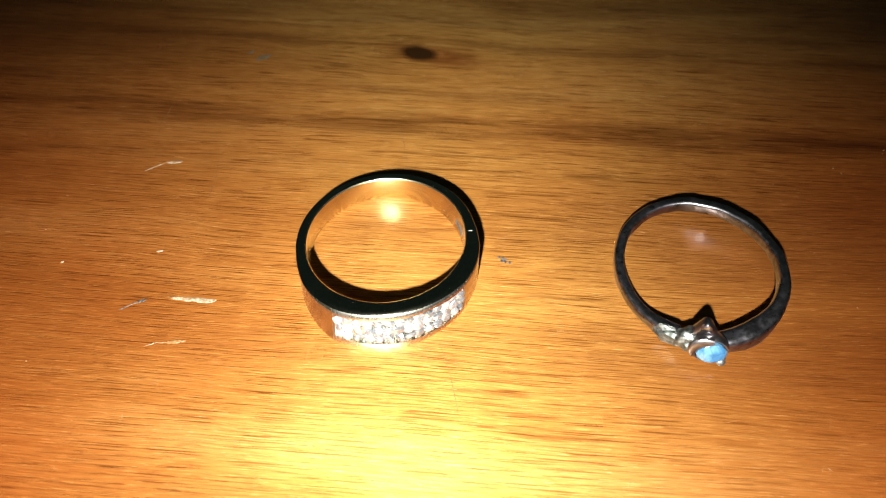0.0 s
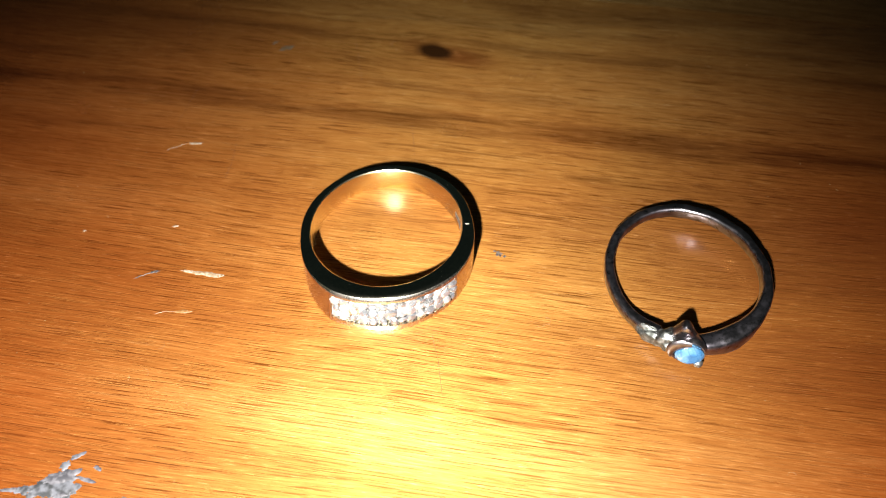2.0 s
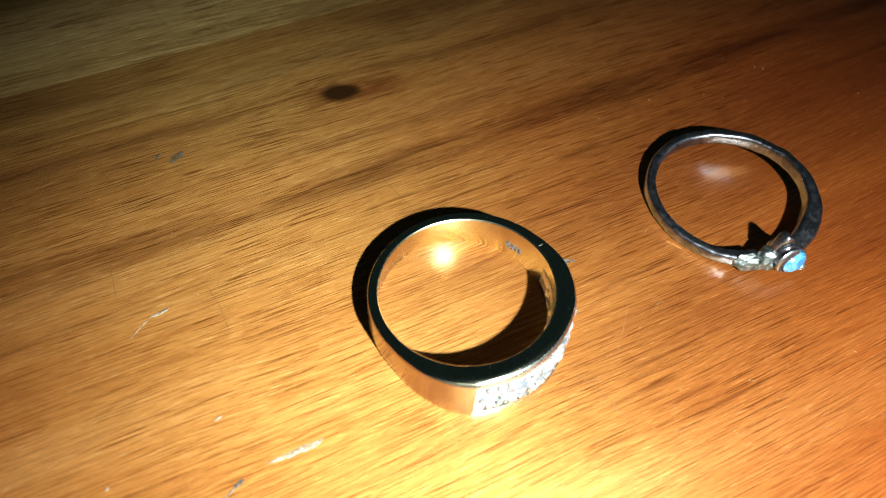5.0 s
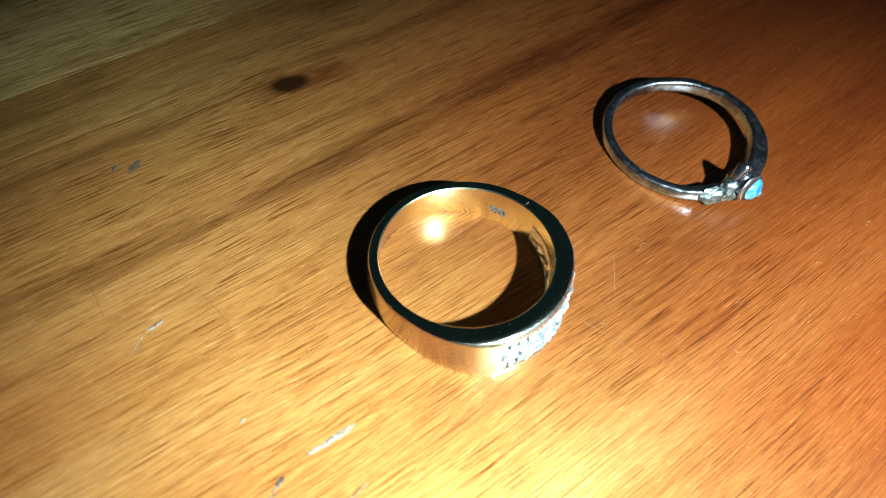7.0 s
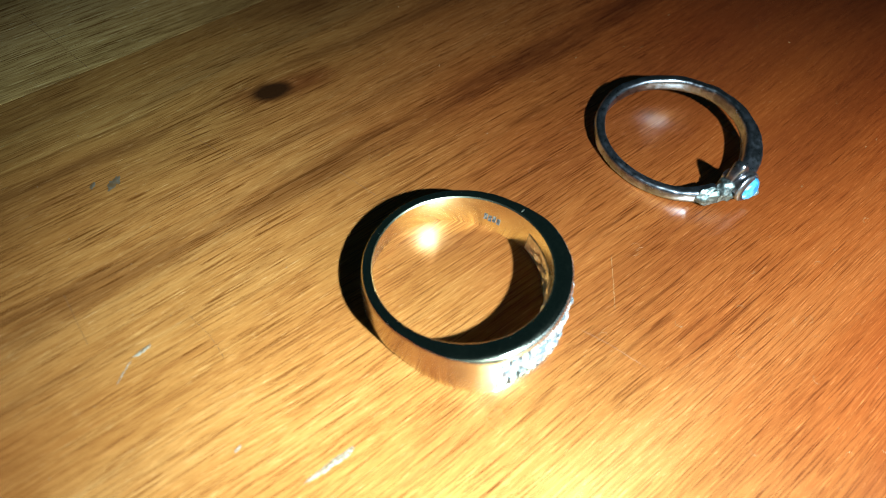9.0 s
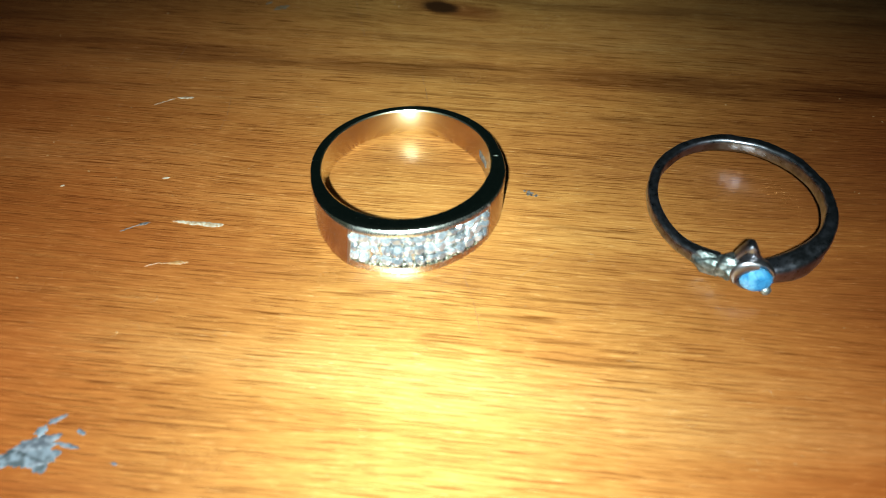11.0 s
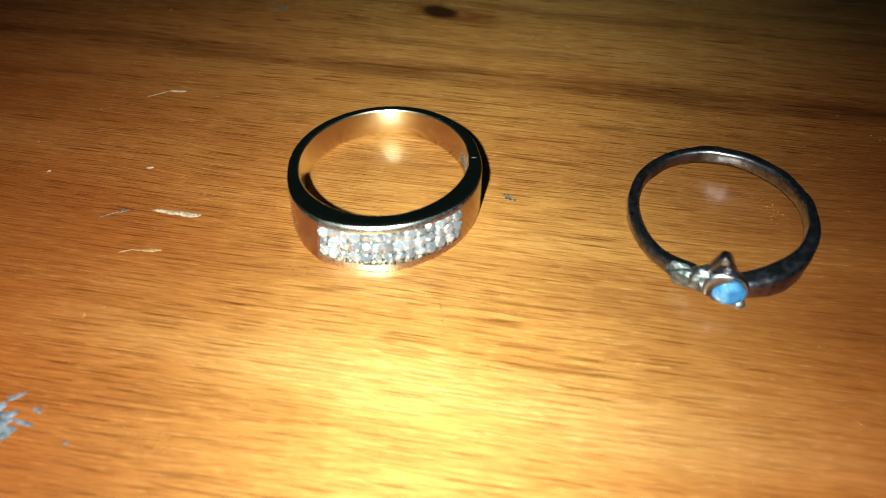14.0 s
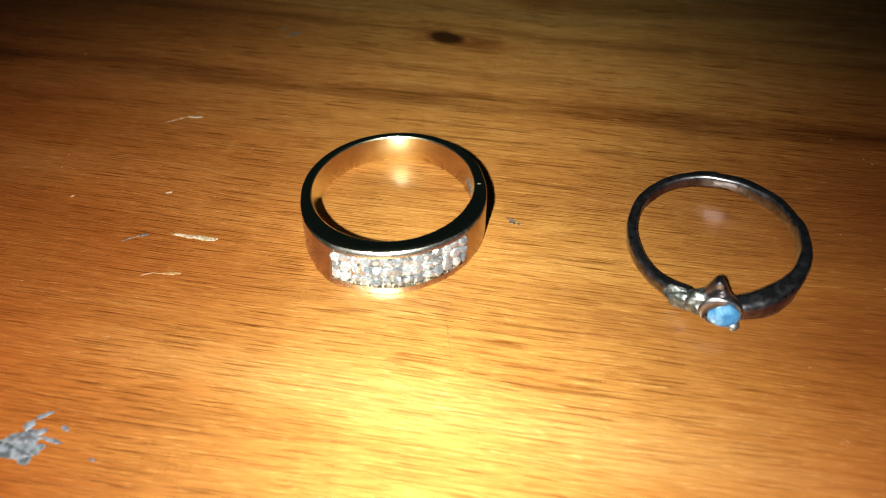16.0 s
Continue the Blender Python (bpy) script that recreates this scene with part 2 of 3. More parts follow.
def blue_stone():
    n = Nodes("sky_blue_stone")
    co = n.coords()
    cell = n.node("ShaderNodeTexVoronoi", props=(("feature", "DISTANCE_TO_EDGE"),), Vector=co, Scale=9.0)
    soft = n.noise(co, scale=7.0, detail=4.0)
    col = n.mix(n.ramp(soft, 0.35, 0.65), (0.035, 0.13, 0.27), (0.11, 0.25, 0.39))
    col = n.mix(n.math("MULTIPLY", n.ramp(cell, 0.10, 0.0), 0.35), col, (0.012, 0.05, 0.17))
    return n.set(Base_Color=col, Roughness=0.25, Coat_Weight=0.3, Coat_Roughness=0.1)


def plain(name, a, b, rough, scale=12.0):
    n = Nodes(name)
    f = n.ramp(n.noise(n.coords(), scale=scale, detail=4.0), 0.38, 0.62)
    return n.set(Base_Color=n.mix(f, a, b), Roughness=rough)


gem_mat = clear_stone()
blue_mat = blue_stone()
fleck_mat = plain("dried_white_paint", (0.22, 0.13, 0.06), (0.34, 0.28, 0.20), 0.6, 30.0)
smear_mat = plain("grey_paint_smear", (0.02, 0.022, 0.024), (0.10, 0.105, 0.12), 0.6, 9.0)
pale_smear_mat = plain("pale_bluish_paint", (0.035, 0.035, 0.042), (0.105, 0.103, 0.115), 0.6, 14.0)
dot_mat = plain("grey_dent", (0.045, 0.035, 0.03), (0.15, 0.125, 0.105), 0.5, 24.0)
crack_mat = plain("dark_hairline", (0.12, 0.05, 0.015), (0.20, 0.09, 0.03), 0.6)
scrape_mat = plain("pale_scrape", (0.22, 0.10, 0.026), (0.29, 0.17, 0.07), 0.5, 30.0)
lint_lit_pore_mat = plain("pale_lint_and_lit_pores", (0.22, 0.11, 0.03), (0.30, 0.18, 0.07), 0.6)
mark_mat = plain("stamped_mark", (0.05, 0.05, 0.05), (0.22, 0.20, 0.18), 0.4, 30.0)

# ---- building helpers ----


def mesh_of(name, bm, material, smooth=None):
    bmesh.ops.recalc_face_normals(bm, faces=bm.faces)
    bm.transform(Matrix.Scale(CM, 4))
    me = bpy.data.meshes.new(name)
    bm.to_mesh(me)
    bm.free()
    me.materials.append(material)
    if smooth is not None:
        me.shade_smooth()
        me.set_sharp_from_angle(angle=radians(smooth))
    return me


def part(name, bm, material, parent, label="", smooth=None):
    ob = new(name, mesh_of(name, bm, material, smooth))
    ob.parent = parent
    return tagged(ob, label)


def thing(name, x, y, z=0.0, turn=0.0):
    ob = new(name)
    ob.empty_display_size = 0.005
    ob.matrix_world = pose(x * CM, y * CM, z * CM, 0, 0, turn)
    return ob


def loft(bm, rings, closed=False, caps=True):
    """Skin over a row of vertex loops."""
    loops = [[bm.verts.new(p) for p in ring] for ring in rings]
    count = len(loops[0])
    for a, b in zip(loops, loops[1:] + (loops[:1] if closed else [])):
        for k in range(count):
            bm.faces.new((a[k], a[(k + 1) % count], b[(k + 1) % count], b[k]))
    if caps and not closed:
        bm.faces.new(loops[0])
        bm.faces.new(loops[-1][::-1])
    return bm


def ease(x, a, b):
    t = min(1.0, max(0.0, (x - a) / (b - a)))
    return t * t * (3 - 2 * t)


def table_of(x, pairs):
    return float(np.interp(x, [p[0] for p in pairs], [p[1] for p in pairs]))


# ---- the table top ----
tabletop = tagged(thing("tabletop", 0, 0, 0, GRAIN), "amber lacquered wooden table top with a knot and scratches", "table top", kind="structure")


def plank(v0, v1, material, label):
    bm = bmesh.new()
    bmesh.ops.create_cube(bm, size=1)
    for vert in bm.verts:
        vert.co = Vector((vert.co.x * 52, (v0 + v1) / 2 + vert.co.y * (v1 - v0), -1.1 + vert.co.z * 2.2))
    bmesh.ops.bevel(bm, geom=bm.edges[:], offset=0.012, segments=2, affect="EDGES", profile=0.5)
    return part("plank", bm, material, tabletop, label, smooth=40)


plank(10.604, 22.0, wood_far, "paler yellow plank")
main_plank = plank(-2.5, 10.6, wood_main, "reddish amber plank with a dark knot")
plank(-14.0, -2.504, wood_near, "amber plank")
TABLE_INV = pose(0, 0, 0, 0, 0, GRAIN).inverted()


def on_table(x, y):
    p = TABLE_INV @ Vector((x, y, 0))
    return p.x, p.y


def blot(bm, x, y, length, width, turn, seed, high=0.008, rag=0.45, count=26):
    """An uneven thin crust lying on the wood."""
    rng = random.Random(seed)
    u, v = on_table(x, y)
    c, s = math.cos(radians(turn - GRAIN)), math.sin(radians(turn - GRAIN))
    low, top = [], []
    for k in range(count):
        a = 2 * math.pi * k / count
        r = 1 + rag * (noise.noise(Vector((math.cos(a) * 1.7, math.sin(a) * 1.7, seed * 3.1))) + 0.5 * rng.uniform(-1, 1))
        px, py = length / 2 * r * math.cos(a), width / 2 * r * math.sin(a)
        low.append((u + px * c - py * s, v + px * s + py * c, 0.0005))
        top.append((u + 0.8 * (px * c - py * s), v + 0.8 * (px * s + py * c), high * rng.uniform(0.6, 1.0)))
    return loft(bm, [low, top])


def line(bm, points, wide, high=0.004, seed=0):
    """A thin ridge or crack drawn along points of the table."""
    rng = random.Random(seed)
    pts = [Vector((*on_table(*p), 0)) for p in points]
    fine = []
    for a, b in zip(pts, pts[1:]):
        for k in range(8):
            fine.append(a.lerp(b, k / 8) + Vector((rng.uniform(-1, 1), rng.uniform(-1, 1), 0)) * wide * 0.35)
    fine.append(pts[-1])
    rings = []
    for k, p in enumerate(fine):
        d = (fine[min(k + 1, len(fine) - 1)] - fine[max(k - 1, 0)]).normalized()
        side = Vector((-d.y, d.x, 0)) * wide / 2 * rng.uniform(0.55, 1.0) * (0.25 if k in (0, len(fine) - 1) else 1)
        rings.append([p - side + Vector((0, 0, 0.0005)), p + side + Vector((0, 0, 0.0005)), p + Vector((0, 0, high))])
    return loft(bm, rings)


def mark(name, label, material, maker):
    bm = bmesh.new()
    maker(bm)
    return part(name, bm, material, main_plank, label, smooth=50)


mark("scratch", "pale curved scratch", fleck_mat, lambda bm: (blot(bm, -3.68, 6.985, 0.22, 0.034, 5, 1), line(bm, [(-4.05, 6.83), (-3.93, 6.90), (-3.80, 6.97)], 0.013, seed=2)))
mark("scratch", "white gouge along the grain", fleck_mat, lambda bm: (blot(bm, -3.02, 4.865, 0.46, 0.055, -1, 3), blot(bm, -2.86, 4.84, 0.22, 0.04, 4, 4), blot(bm, -3.22, 4.885, 0.22, 0.03, -4, 5)))
mark("scratch", "faint pale scratch", scrape_mat, lambda bm: (blot(bm, -3.16, 4.30, 0.22, 0.04, 8, 6), line(bm, [(-3.50, 4.24), (-3.36, 4.29), (-3.22, 4.29)], 0.014, seed=7)))
mark("scratch", "small grey scuff", dot_mat, lambda bm: (blot(bm, -3.66, 4.84, 0.12, 0.04, 20, 8), line(bm, [(-3.9, 4.72), (-3.75, 4.8), (-3.66, 4.84)], 0.02, seed=81)))
mark("scratch", "tiny white nick", fleck_mat, lambda bm: blot(bm, -3.58, 5.555, 0.10, 0.026, 10, 9))
mark("scratch", "tiny white nick", fleck_mat, lambda bm: blot(bm, -4.76, 5.38, 0.05, 0.022, 30, 10))
mark("dent", "small grey dent", dot_mat, lambda bm: (blot(bm, 0.70, 5.475, 0.08, 0.075, -15, 11, high=0.003, rag=0.6), blot(bm, 0.77, 5.44, 0.05, 0.04, 30, 12, high=0.003), blot(bm, 0.64, 5.51, 0.04, 0.03, 10, 13, high=0.003)))
mark("dent", "faint bluish scuff", plain("blue_scuff", (0.13, 0.075, 0.03), (0.15, 0.125, 0.09), 0.5), lambda bm: (blot(bm, -2.74, 9.0, 0.18, 0.10, 20, 14, high=0.003, rag=0.7), blot(bm, -2.95, 9.1, 0.10, 0.05, 30, 15, high=0.003)))
mark("paint_smear", "grey and white dried paint smear", smear_mat, lambda bm: (blot(bm, -4.02, 2.06, 0.56, 0.24, 26, 16, rag=0.35, count=44), blot(bm, -3.86, 2.02, 0.30, 0.26, 10, 17, rag=0.5, count=30), blot(bm, -3.95, 2.29, 0.14, 0.10, 50, 18), blot(bm, -4.30, 1.98, 0.20, 0.10, 10, 24)))
mark("paint_smear", "pale bluish paint dried over the smear", pale_smear_mat, lambda bm: (blot(bm, -3.94, 2.16, 0.40, 0.15, 18, 51, high=0.010, rag=0.3, count=36), blot(bm, -3.66, 2.15, 0.24, 0.05, -12, 52, high=0.004, rag=0.3), blot(bm, -4.42, 1.98, 0.36, 0.045, 6, 53, high=0.004, rag=0.3), blot(bm, -3.84, 2.41, 0.18, 0.05, 32, 54, high=0.004, rag=0.3), blot(bm, -3.86, 1.97, 0.22, 0.07, 14, 55, high=0.009, rag=0.3)))
mark("paint_smear", "small pale paint spot", pale_smear_mat, lambda bm: (blot(bm, -3.585, 2.29, 0.10, 0.05, -25, 20, rag=0.3), blot(bm, -3.19, 1.99, 0.07, 0.03, -15, 21, rag=0.3)))
for k, pts in enumerate(([(-2.13, 12.2), (-2.10, 11.8), (-1.99, 10.68)], [(-1.70, 9.25), (-1.62, 8.9), (-1.48, 8.35)], [(-3.90, 8.05), (-3.97, 7.7), (-4.03, 7.35)], [(-3.10, 7.05), (-3.08, 6.7), (-3.12, 6.4)],
                         [(-0.66, 7.60), (-0.60, 7.3), (-0.55, 7.0)], [(-0.06, 4.25), (0.05, 3.9), (0.14, 3.45)])):
    mark("hairline_crack", "thin dark hairline across the grain", crack_mat, lambda bm: line(bm, pts, 0.006, 0.002, seed=30 + k))
mark("scratch", "fine pale scratch", scrape_mat, lambda bm: line(bm, [(1.0, 4.65), (0.71, 4.39), (0.42, 4.13)], 0.005, 0.001, seed=40))


def lint_and_lit_pores():
    """Scattered pale specks that stand for lit pores, and curled fibres."""
    rng = random.Random(5)
    bm = bmesh.new()
    curls = [(1.25, 4.50), (1.33, 4.54), (1.34, 4.46), (2.11, 2.59), (2.0, 2.42), (2.15, 3.40), (1.10, 2.87), (1.97, 2.66), (2.07, 2.63), (2.63, 2.20), (2.9, 2.9), (1.6, 3.2), (1.50, 2.11), (0.07, 4.02), (1.33, 1.19), (-1.23, 3.03), (0.97, 1.42), (0.88, 3.56), (0.23, 2.14), (4.04, 2.83),
             (-3.31, 3.83), (-3.59, 3.38), (-2.47, 3.37), (-2.82, 3.10), (-3.40, 3.45), (-2.55, 3.42)]
    for x, y in curls:
        a = rng.uniform(0, 6)
        r = rng.uniform(0.03, 0.06)
        line(bm, [(x + r * math.cos(a + k * 0.9), y + r * math.sin(a + k * 0.9)) for k in range(4)], 0.004, 0.002, seed=rng.random())
    # pale raised specks imitate the light caught by the wood's pores
    for k in range(170):
        x, y = rng.uniform(-6.5, 6.5), rng.uniform(0.5, 10.4)
        if math.hypot(x + 0.74, y - 5.48) < 1.25 or math.hypot(x - 3.0, y - 5.2) < 1.3:
            continue
        blot(bm, x, y, rng.uniform(0.010, 0.03), rng.uniform(0.006, 0.010), rng.uniform(-30, 30), rng.random() * 50, high=0.006, count=7)
    ob = new("lint_and_lit_pore_specks", mesh_of("lint_and_lit_pore_specks", bm, lint_lit_pore_mat))
    ob.matrix_world = pose(0, 0, 0, 0, 0, GRAIN)
    return tagged(ob, "pale specks standing for lit pores, and curled fibres on the wood", "dust", kind="stuff")


lint_and_lit_pores()

# ---- the gold ring with the paved front ----
FRONT = -77.0  # azimuth of the middle of the stone panel
PANEL = 40.0  # half its span in degrees
R_IN = 0.950


def gold_outer(phi):
    p = abs(phi)
    return table_of(p, ((0, 1.182), (20, 1.188), (40, 1.208), (50, 1.192), (62, 1.155), (76, 1.105), (90, 1.075), (180, 1.050)))


def gold_top(x, y):
    return 0.478 + 0.05 * x - 0.105 * y


def gold_flare(phi):
    """How far the foot of the wall stands out beyond its top."""
    return table_of(phi, ((-85, 0.0), (-60, 0.045), (-40, 0.10), (0, 0.09), (45, 0.0)))


def gold_side(phi, z, top):
    """Radius of the sloping outer wall at the height z."""
    return gold_outer(phi) + gold_flare(phi) * (1 - z / top) - 0.028 * (1 - ease(abs(phi), 40, 75))


def gold_section(phi, recess):
    """Loop of points of the band at the angle phi from the front."""
    a = radians(FRONT + phi)
    c, s = math.cos(a), math.sin(a)
    ro = gold_outer(phi)
    bev = 0.016 + 0.050 * (1 - ease(abs(phi), 40, 70))
    zi, zo = gold_top(R_IN * c, R_IN * s), gold_top(ro * c, ro * s)
    dep = 0.055 if recess else 0.0
    low, edge = zo - bev * 0.8 - 0.030, zo - bev * 0.8

    def wall(z):
        return gold_side(phi, z, zo)

    prof = [(R_IN + 0.014, 0), (wall(0) - 0.022, 0), (wall(0) - 0.006, 0.008), (wall(0.026), 0.026), (wall(0.098), 0.098), (wall(0.1) - dep, 0.100), (wall(low) - dep, low - 0.002), (wall(low), low),
            (wall(edge), edge), (wall(zo) - bev * 0.35, zo - bev * 0.25), (wall(zo) - bev * 0.9, zo - 0.002), (wall(zo) - bev - 0.012, zo), (R_IN + 0.013, zi), (R_IN, zi - 0.013), (R_IN, zi - 0.016), (R_IN, 0.014), (R_IN + 0.004, 0.004)]
    return [(r * c, r * s, z) for r, z in prof]


def gold_ring():
    ring = tagged(thing("gold_ring", -0.739, 5.479), "polished yellow gold band ring paved with small clear stones", "ring")
    phis = [(-180 + 2 * k, False) for k in range(180)]
    rows = []
    for p, _ in phis:
        if p == -40:
            rows += [(p, False), (p + 0.02, True)]
        elif p == 40:
            rows += [(p - 0.02, True), (p, False)]
        else:
            rows.append((p, abs(p) < PANEL))
    bm = loft(bmesh.new(), [gold_section(p, rec) for p, rec in rows], closed=True)
    band = part("band", bm, gold, ring, smooth=38)
    band.data.materials.append(gold_rim)
    band.data.materials.append(pale_gold)
    for face in band.data.polygons:
        mid = face.center / CM
        phi = (math.degrees(math.atan2(mid.y, mid.x)) - FRONT + 180) % 360 - 180
        rail = abs(phi) < PANEL and math.hypot(mid.x, mid.y) > gold_outer(phi) - 0.085 and face.normal.z > -0.5
        face.material_index = 1 if face.normal.z > 0.9 else 2 if rail else 0

    # brilliant-cut stones
    bm = bmesh.new()
    sides = 8
    lo, mid, top = ([bm.verts.new((r * math.cos(2 * math.pi * (k + o) / sides), r * math.sin(2 * math.pi * (k + o) / sides), z)) for k in range(sides)] for r, z, o in ((1, -0.05, 0), (0.80, 0.30, 0.5), (0.5, 0.46, 0)))
    tip = bm.verts.new((0, 0, -0.75))
    for k in range(sides):
        j = (k + 1) % sides
        bm.faces.new((tip, lo[j], lo[k]))
        bm.faces.new((lo[k], lo[j], mid[k]))
        bm.faces.new((mid[k], lo[j], mid[j]))
        bm.faces.new((mid[k], mid[j], top[j]))
        bm.faces.new((mid[k], top[j], top[k]))
    bm.faces.new(top)
    gem = mesh_of("gem", bm, gem_mat)
    rng = random.Random(11)
    cols, lines = 14, 3
    beads = bmesh.new()
    for i in range(cols):
        phi = -PANEL + PANEL * 2 * (i + 0.5) / cols
        a = radians(FRONT + phi)
        ro = gold_outer(phi)
        top = gold_top(ro * math.cos(a), ro * math.sin(a))
        size = (top - 0.085 - 0.102) / lines
        lean = math.atan2(gold_flare(phi), top)
        for j in range(lines):
            z = 0.102 + size * (j + 0.5) + rng.uniform(-0.006, 0.006)
            r = gold_side(phi, z, top) - 0.030 + rng.uniform(-0.008, 0.006)
            face = Matrix.Translation(Vector((r * math.cos(a), r * math.sin(a), z)) * CM) @ Euler((0, radians(90) - lean, a)).to_matrix().to_4x4()
            ob = new("gem", gem)
            ob.parent = ring
            k = size * rng.uniform(0.50, 0.60)
            ob.matrix_local = face @ Euler((radians(rng.uniform(-42, 42)), radians(rng.uniform(-42, 42)), rng.uniform(0, 1.5))).to_matrix().to_4x4() @ Matrix.Diagonal((k, k, k, 1))
        for j in range(lines + 1):
            for shift in (-0.5, 0.0):
                b = radians(FRONT + phi + shift * PANEL * 2 / cols)
                z = 0.102 + size * j + rng.uniform(-0.010, 0.010)
                r = gold_side(phi, z, top) - 0.024
                if j in (0, lines) or shift:
                    bmesh.ops.create_icosphere(beads, subdivisions=1, radius=rng.uniform(0.008, 0.016), matrix=Matrix.Translation((r * math.cos(b), r * math.sin(b), z)))
    tagged(part("bead_setting", beads, white_gold, ring, "tiny raised metal beads holding the stones", smooth=60), kind="stuff")

    for sign in (-1, 1):
        bm = bmesh.new()
        rows = []
        for p in (sign * (PANEL - 1.6), sign * (PANEL - 0.2)):
            a = radians(FRONT + p)
            ro = gold_outer(p)
            top = gold_top(ro * math.cos(a), ro * math.sin(a))
            zo = top - 0.09
            rows.append([((gold_side(p, z, top) + d) * math.cos(a), (gold_side(p, z, top) + d) * math.sin(a), z) for d, z in ((-0.054, 0.102), (0.004, 0.106), (0.006, zo * 0.5), (0.004, zo - 0.004), (-0.054, zo))])
        part("end_bar", loft(bm, rows), white_gold, ring, "bright upright bar closing the stone panel")

    # rough cast inner side behind the stones
    bm = bmesh.new()
    grid = []
    for i in range(121):
        a = radians(-8 - 140 * i / 120)
        edge = min(ease(i, 0, 8), ease(120 - i, 0, 8))
        col = []
        for j in range(13):
            z = 0.10 + 0.27 * j / 12
            lump = noise.fractal(Vector((math.cos(a) * 9, math.sin(a) * 9, z * 16)), 1.0, 2.0, 3)
            r = R_IN - 0.002 - edge * min(ease(j, 0, 2), ease(12 - j, 0, 2)) * max(0.0, 0.010 + 0.022 * lump)
            col.append(bm.verts.new((r * math.cos(a), r * math.sin(a), z)))
        grid.append(col)
    for c0, c1 in zip(grid, grid[1:]):
        for k in range(12):
            bm.faces.new((c0[k], c1[k], c1[k + 1], c0[k + 1]))
    ob = part("pierced_back", bm, white_gold, ring, "rough cast inner side behind the stones", smooth=30)
    thick = ob.modifiers.new("thickness", "SOLIDIFY")
    thick.thickness = 0.0001
    thick.offset = 1.0

    # worn maker's stamp, too small to read: plain bars
    bm = bmesh.new()
    for k in range(4):
        a0, a1 = radians(15.5 + 3.2 * k), radians(17.9 + 3.2 * k)
        zb = 0.140 + 0.012 * (k % 2)
        rows = [[(r * math.cos(a), r * math.sin(a), z) for r, z in ((R_IN - 0.004, zb), (R_IN + 0.004, zb), (R_IN + 0.004, zb + 0.095), (R_IN - 0.004, zb + 0.095))] for a in (a0, a1)]
        loft(bm, rows)
    part("stamped_mark", bm, mark_mat, ring, "dark worn stamp")

    # small bright nick on the rim
    bm = bmesh.new()
    a = radians(4)
    c, s = math.cos(a), math.sin(a)
    bmesh.ops.create_icosphere(bm, subdivisions=2, radius=1.0, matrix=Matrix.Translation((1.015 * c, 1.015 * s, gold_top(1.015 * c, 1.015 * s))) @ Matrix.Rotation(a, 4, "Z") @ Matrix.Diagonal((0.030, 0.008, 0.004, 1)))
    part("nick", bm, white_gold, ring, "small bright nick on the rim", smooth=60)
    return ring


gold_ring()

# ---- the tarnished silver ring with the blue stone ----


def silver_mid(th):
    a = radians(th)
    return 0.945 - 0.024 * math.cos(2 * a) - 0.046 * math.sin(2 * a) + 0.008 * math.cos(3 * a)


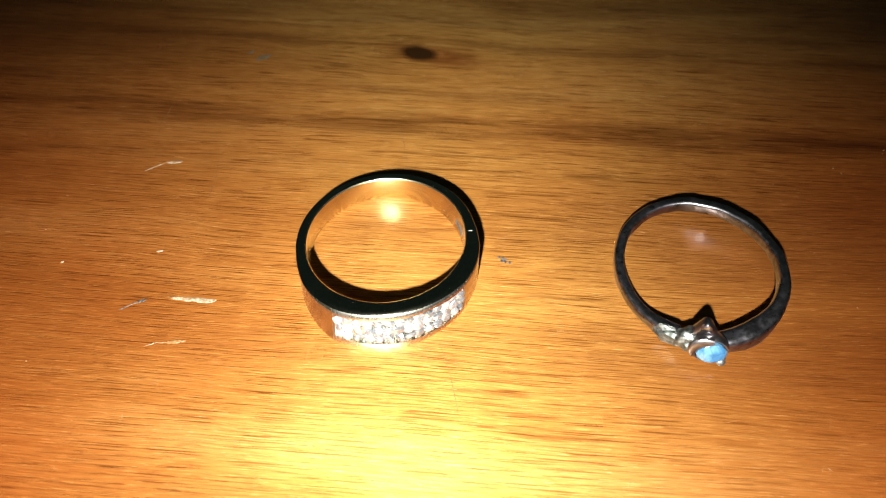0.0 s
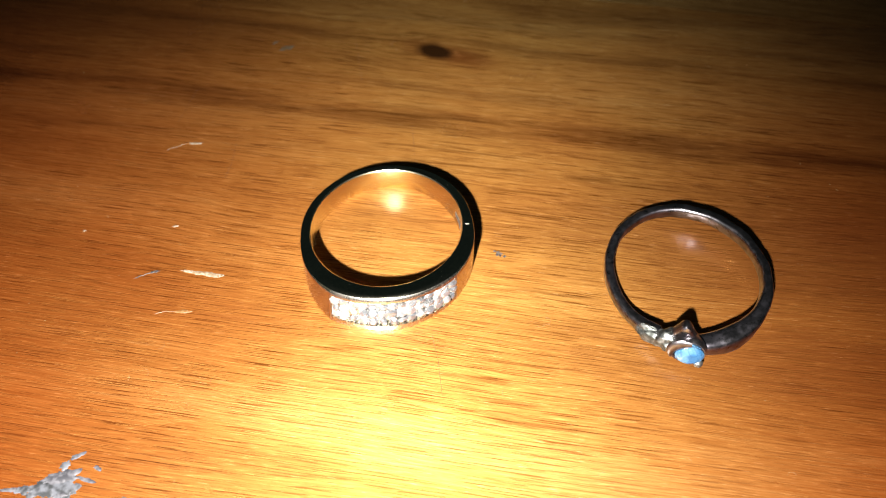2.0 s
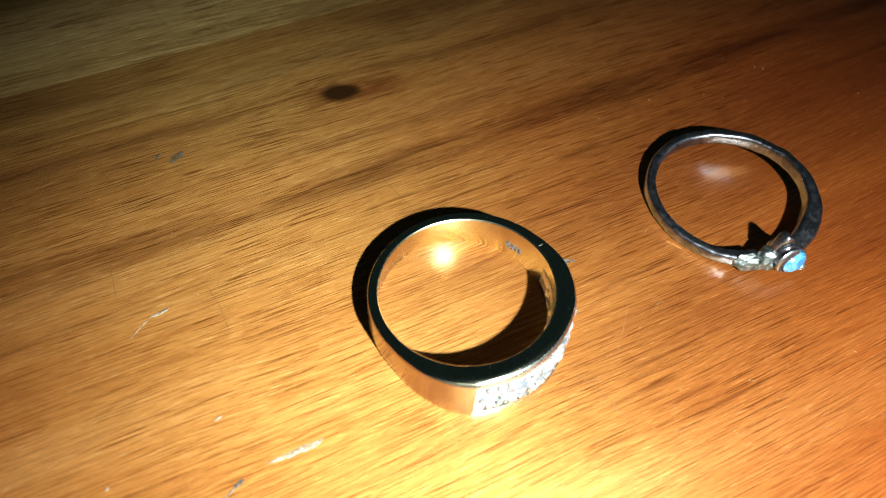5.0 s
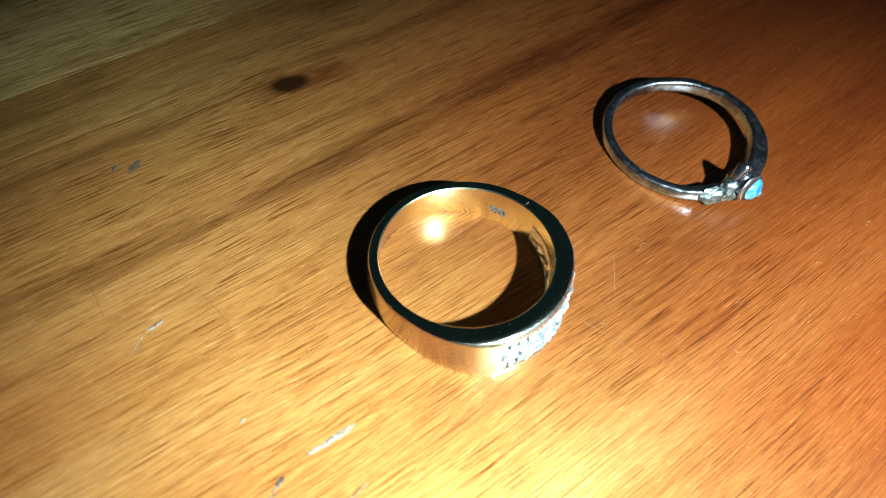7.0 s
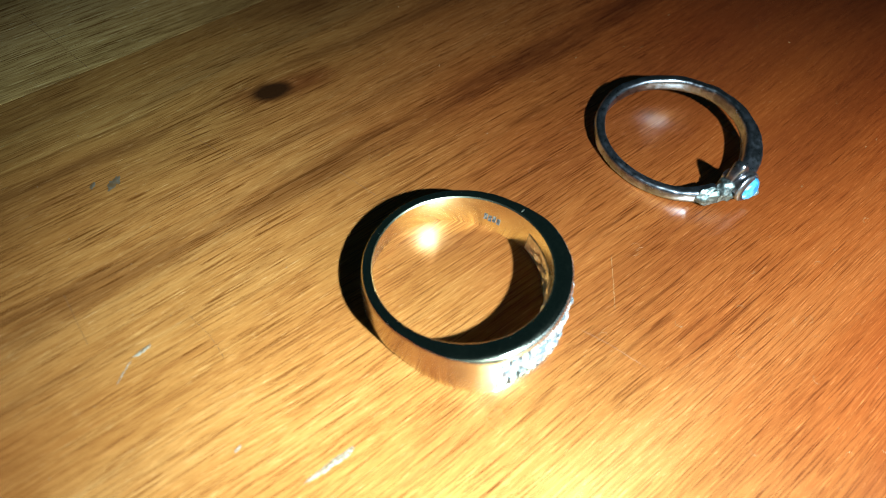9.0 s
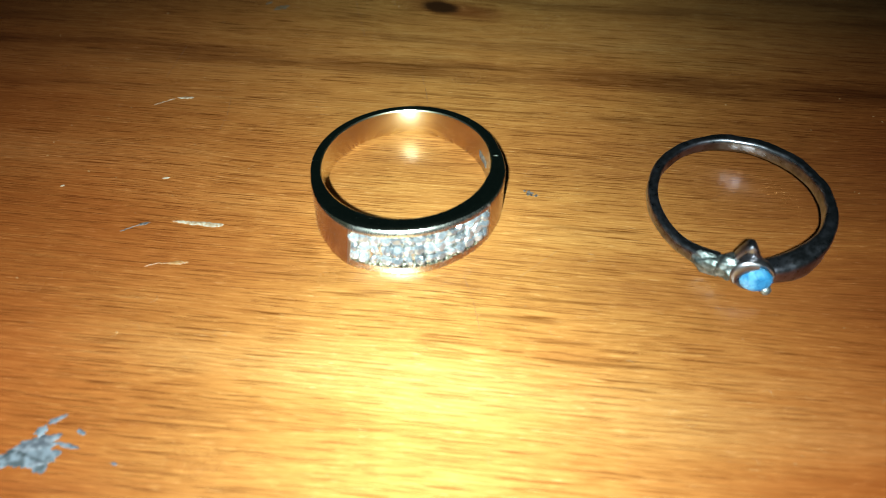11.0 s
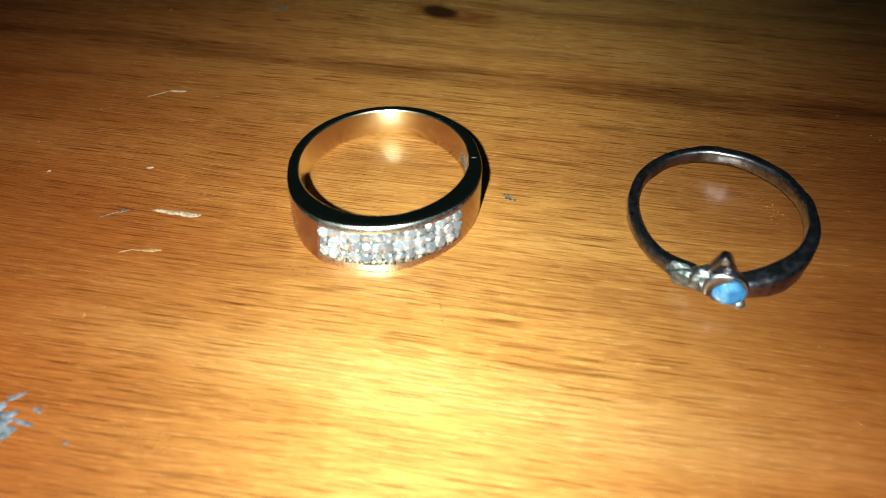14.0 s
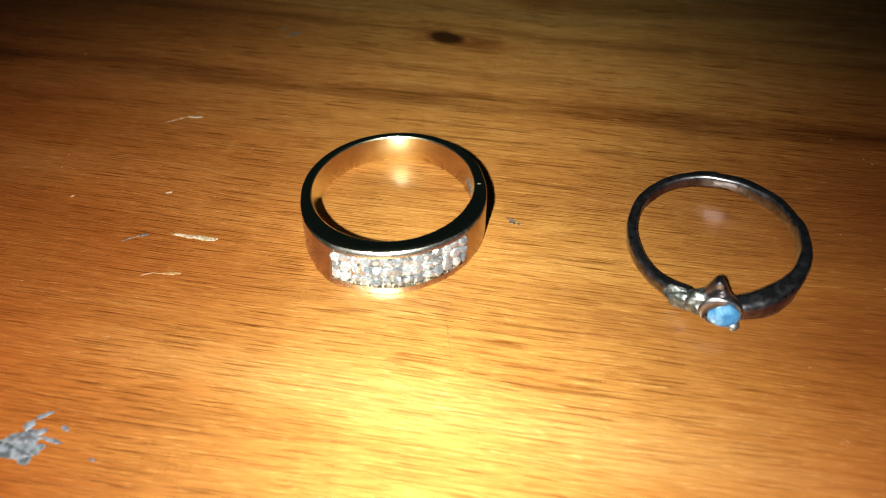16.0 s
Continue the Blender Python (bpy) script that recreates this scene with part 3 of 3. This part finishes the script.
def silver_ring():
    ring = tagged(thing("silver_ring", 3.013, 5.230), "tarnished dark silver bypass ring with an oval blue stone", "ring")
    # one arm runs from the raised tip round the back to the soldered end
    rings = []
    start, end, steps = -106.0, 247.0, 220
    for i in range(steps + 1):
        th = start + (end - start) * i / steps
        a = radians(th)
        horn = (1 - ease(th, -99, -84)) * (0.55 + 0.45 * ease(th, -106, -100))
        broad = math.exp(-(((th + 64) / 30) ** 2))
        top = 0.300 + 0.135 * math.cos(a) + 0.33 * horn
        low = (0.12 + 0.12 * math.cos(a)) * (1 - 0.65 * broad) + 0.20 * horn
        half = 0.063 + 0.062 * broad
        half *= 1 - 0.2 * ease(-th, 99, 106)
        tail = ease(th, 215, 247)
        top += 0.05 * tail
        half *= 1 + 0.25 * tail
        r0 = silver_mid(th) - 0.02 * horn - 0.02 * broad
        c, s = math.cos(a), math.sin(a)
        loop = []
        for k in range(20):
            b = 2 * math.pi * k / 20
            cb, sb = math.cos(b), math.sin(b)
            q = (abs(cb) ** 4.5 + abs(sb) ** 4.5) ** (-1 / 4.5)
            r, z = r0 + half * q * cb, (top + low) / 2 + (top - low) / 2 * q * sb
            lump = noise.fractal(Vector((r * c * 4, r * s * 4, z * 5)), 1.0, 2.0, 3)
            r += 0.010 * lump
            z = max(0.0, z + 0.010 * lump * (1 if sb > -0.5 else 0))
            loop.append((r * c, r * s, z))
        if i in (0, steps):
            mid = Vector([sum(p[k] for p in loop) / 20 for k in range(3)])
            loop = [tuple(mid.lerp(Vector(p), 0.8)) for p in loop]
        rings.append(loop)
    part("band", loft(bmesh.new(), rings), silver, ring, smooth=50)

    # cup that holds the stone
    axis = radians(-94)
    out = Vector((math.cos(axis) * math.cos(radians(14)), math.sin(axis) * math.cos(radians(14)), math.sin(radians(14))))
    side = Vector((-math.sin(axis), math.cos(axis), 0))
    up = out.cross(side) * -1
    if up.z < 0:
        up = -up
    base = Vector((math.cos(axis) * 0.80, math.sin(axis) * 0.80, 0.215))
    rows = []
    for d, rad in ((0.0, 0.10), (0.06, 0.14), (0.14, 0.165), (0.22, 0.20), (0.29, 0.212), (0.325, 0.208), (0.345, 0.190), (0.340, 0.165), (0.31, 0.150), (0.28, 0.05)):
        row = []
        for k in range(28):
            b = 2 * math.pi * k / 28
            p = base + out * d + (side * math.cos(b) + up * math.sin(b) * 0.88) * rad
            lump = noise.fractal(p * 7, 1.0, 2.0, 3)
            p += (side * math.cos(b) + up * math.sin(b)) * 0.014 * lump
            p.z = max(p.z, 0.0)
            row.append(tuple(p))
        rows.append(row)
    part("cup", loft(bmesh.new(), rows), cup_silver, ring, "worn pinkish silver cup", smooth=50)

    # faceted oval stone
    bm = bmesh.new()
    where = base + out * 0.325 + side * 0.025 - up * 0.030
    sides = 14
    loops = []
    for rad, d, o in ((0.160, -0.03, 0), (0.170, 0.03, 0), (0.140, 0.065, 0.5), (0.085, 0.088, 0)):
        loops.append([tuple(where + out * d + (side * math.cos(2 * math.pi * (k + o) / sides) + up * 0.82 * math.sin(2 * math.pi * (k + o) / sides)) * rad) for k in range(sides)])
    loft(bm, loops)
    bmesh.ops.triangulate(bm, faces=[f for f in bm.faces if len(f.verts) == 4])
    part("stone", bm, blue_mat, ring, "oval sky blue faceted stone")

    for ang, size in ((-48, 0.060),):
        bm = bmesh.new()
        b = radians(ang)
        p = where + out * 0.03 + (side * math.cos(b) + up * 0.8 * math.sin(b)) * 0.178
        bmesh.ops.create_icosphere(bm, subdivisions=2, radius=size, matrix=Matrix.Translation(p))
        for v in bm.verts:
            v.co += (v.co - p).normalized() * 0.010 * noise.noise(v.co * 22)
            v.co.z = max(v.co.z, 0.0)
        part("prong", bm, raw_silver, ring, smooth=60)

    # leaf that curls over the stone from the tip of the arm
    rows = []
    for i in range(25):
        f = i / 24
        b = radians(95 + 105 * f)
        wide = 0.016 + 0.060 * math.sin(math.pi * min(1.0, f * 0.85 + 0.15))
        mid = where + out * (0.030 - 0.03 * f) + (side * math.cos(b) + up * 0.86 * math.sin(b)) * 0.222
        lift = side * math.cos(b) + up * math.sin(b)
        row = []
        for k in range(10):
            g = 2 * math.pi * k / 10
            p = mid + lift * math.cos(g) * wide + out * math.sin(g) * 0.032
            row.append((p.x, p.y, max(0.0, p.z)))
        rows.append(row)
    part("leaf", loft(bmesh.new(), rows), cup_silver, ring, "smooth leaf curling over the stone", smooth=60)

    # ragged joint between the band's end and the cup
    for c, dims, turn in (((-0.46, -0.84, 0.16), (0.19, 0.095, 0.13), -30), ((-0.27, -0.93, 0.21), (0.17, 0.12, 0.15), -12)):
        bm = bmesh.new()
        bmesh.ops.create_icosphere(bm, subdivisions=4, radius=1.0)
        rot = Matrix.Rotation(radians(turn), 3, "Z")
        for v in bm.verts:
            grow = 1 + 0.24 * noise.fractal(v.co * 1.9 + Vector(c) * 9, 1.0, 2.2, 4)
            v.co = rot @ Vector((v.co.x * dims[0], v.co.y * dims[1], v.co.z * dims[2])) * grow + Vector(c)
            v.co.z = max(v.co.z, 0.0)
        part("solder_joint", bm, raw_silver, ring, "ragged greyish solder", smooth=45)
    return ring


silver_ring()
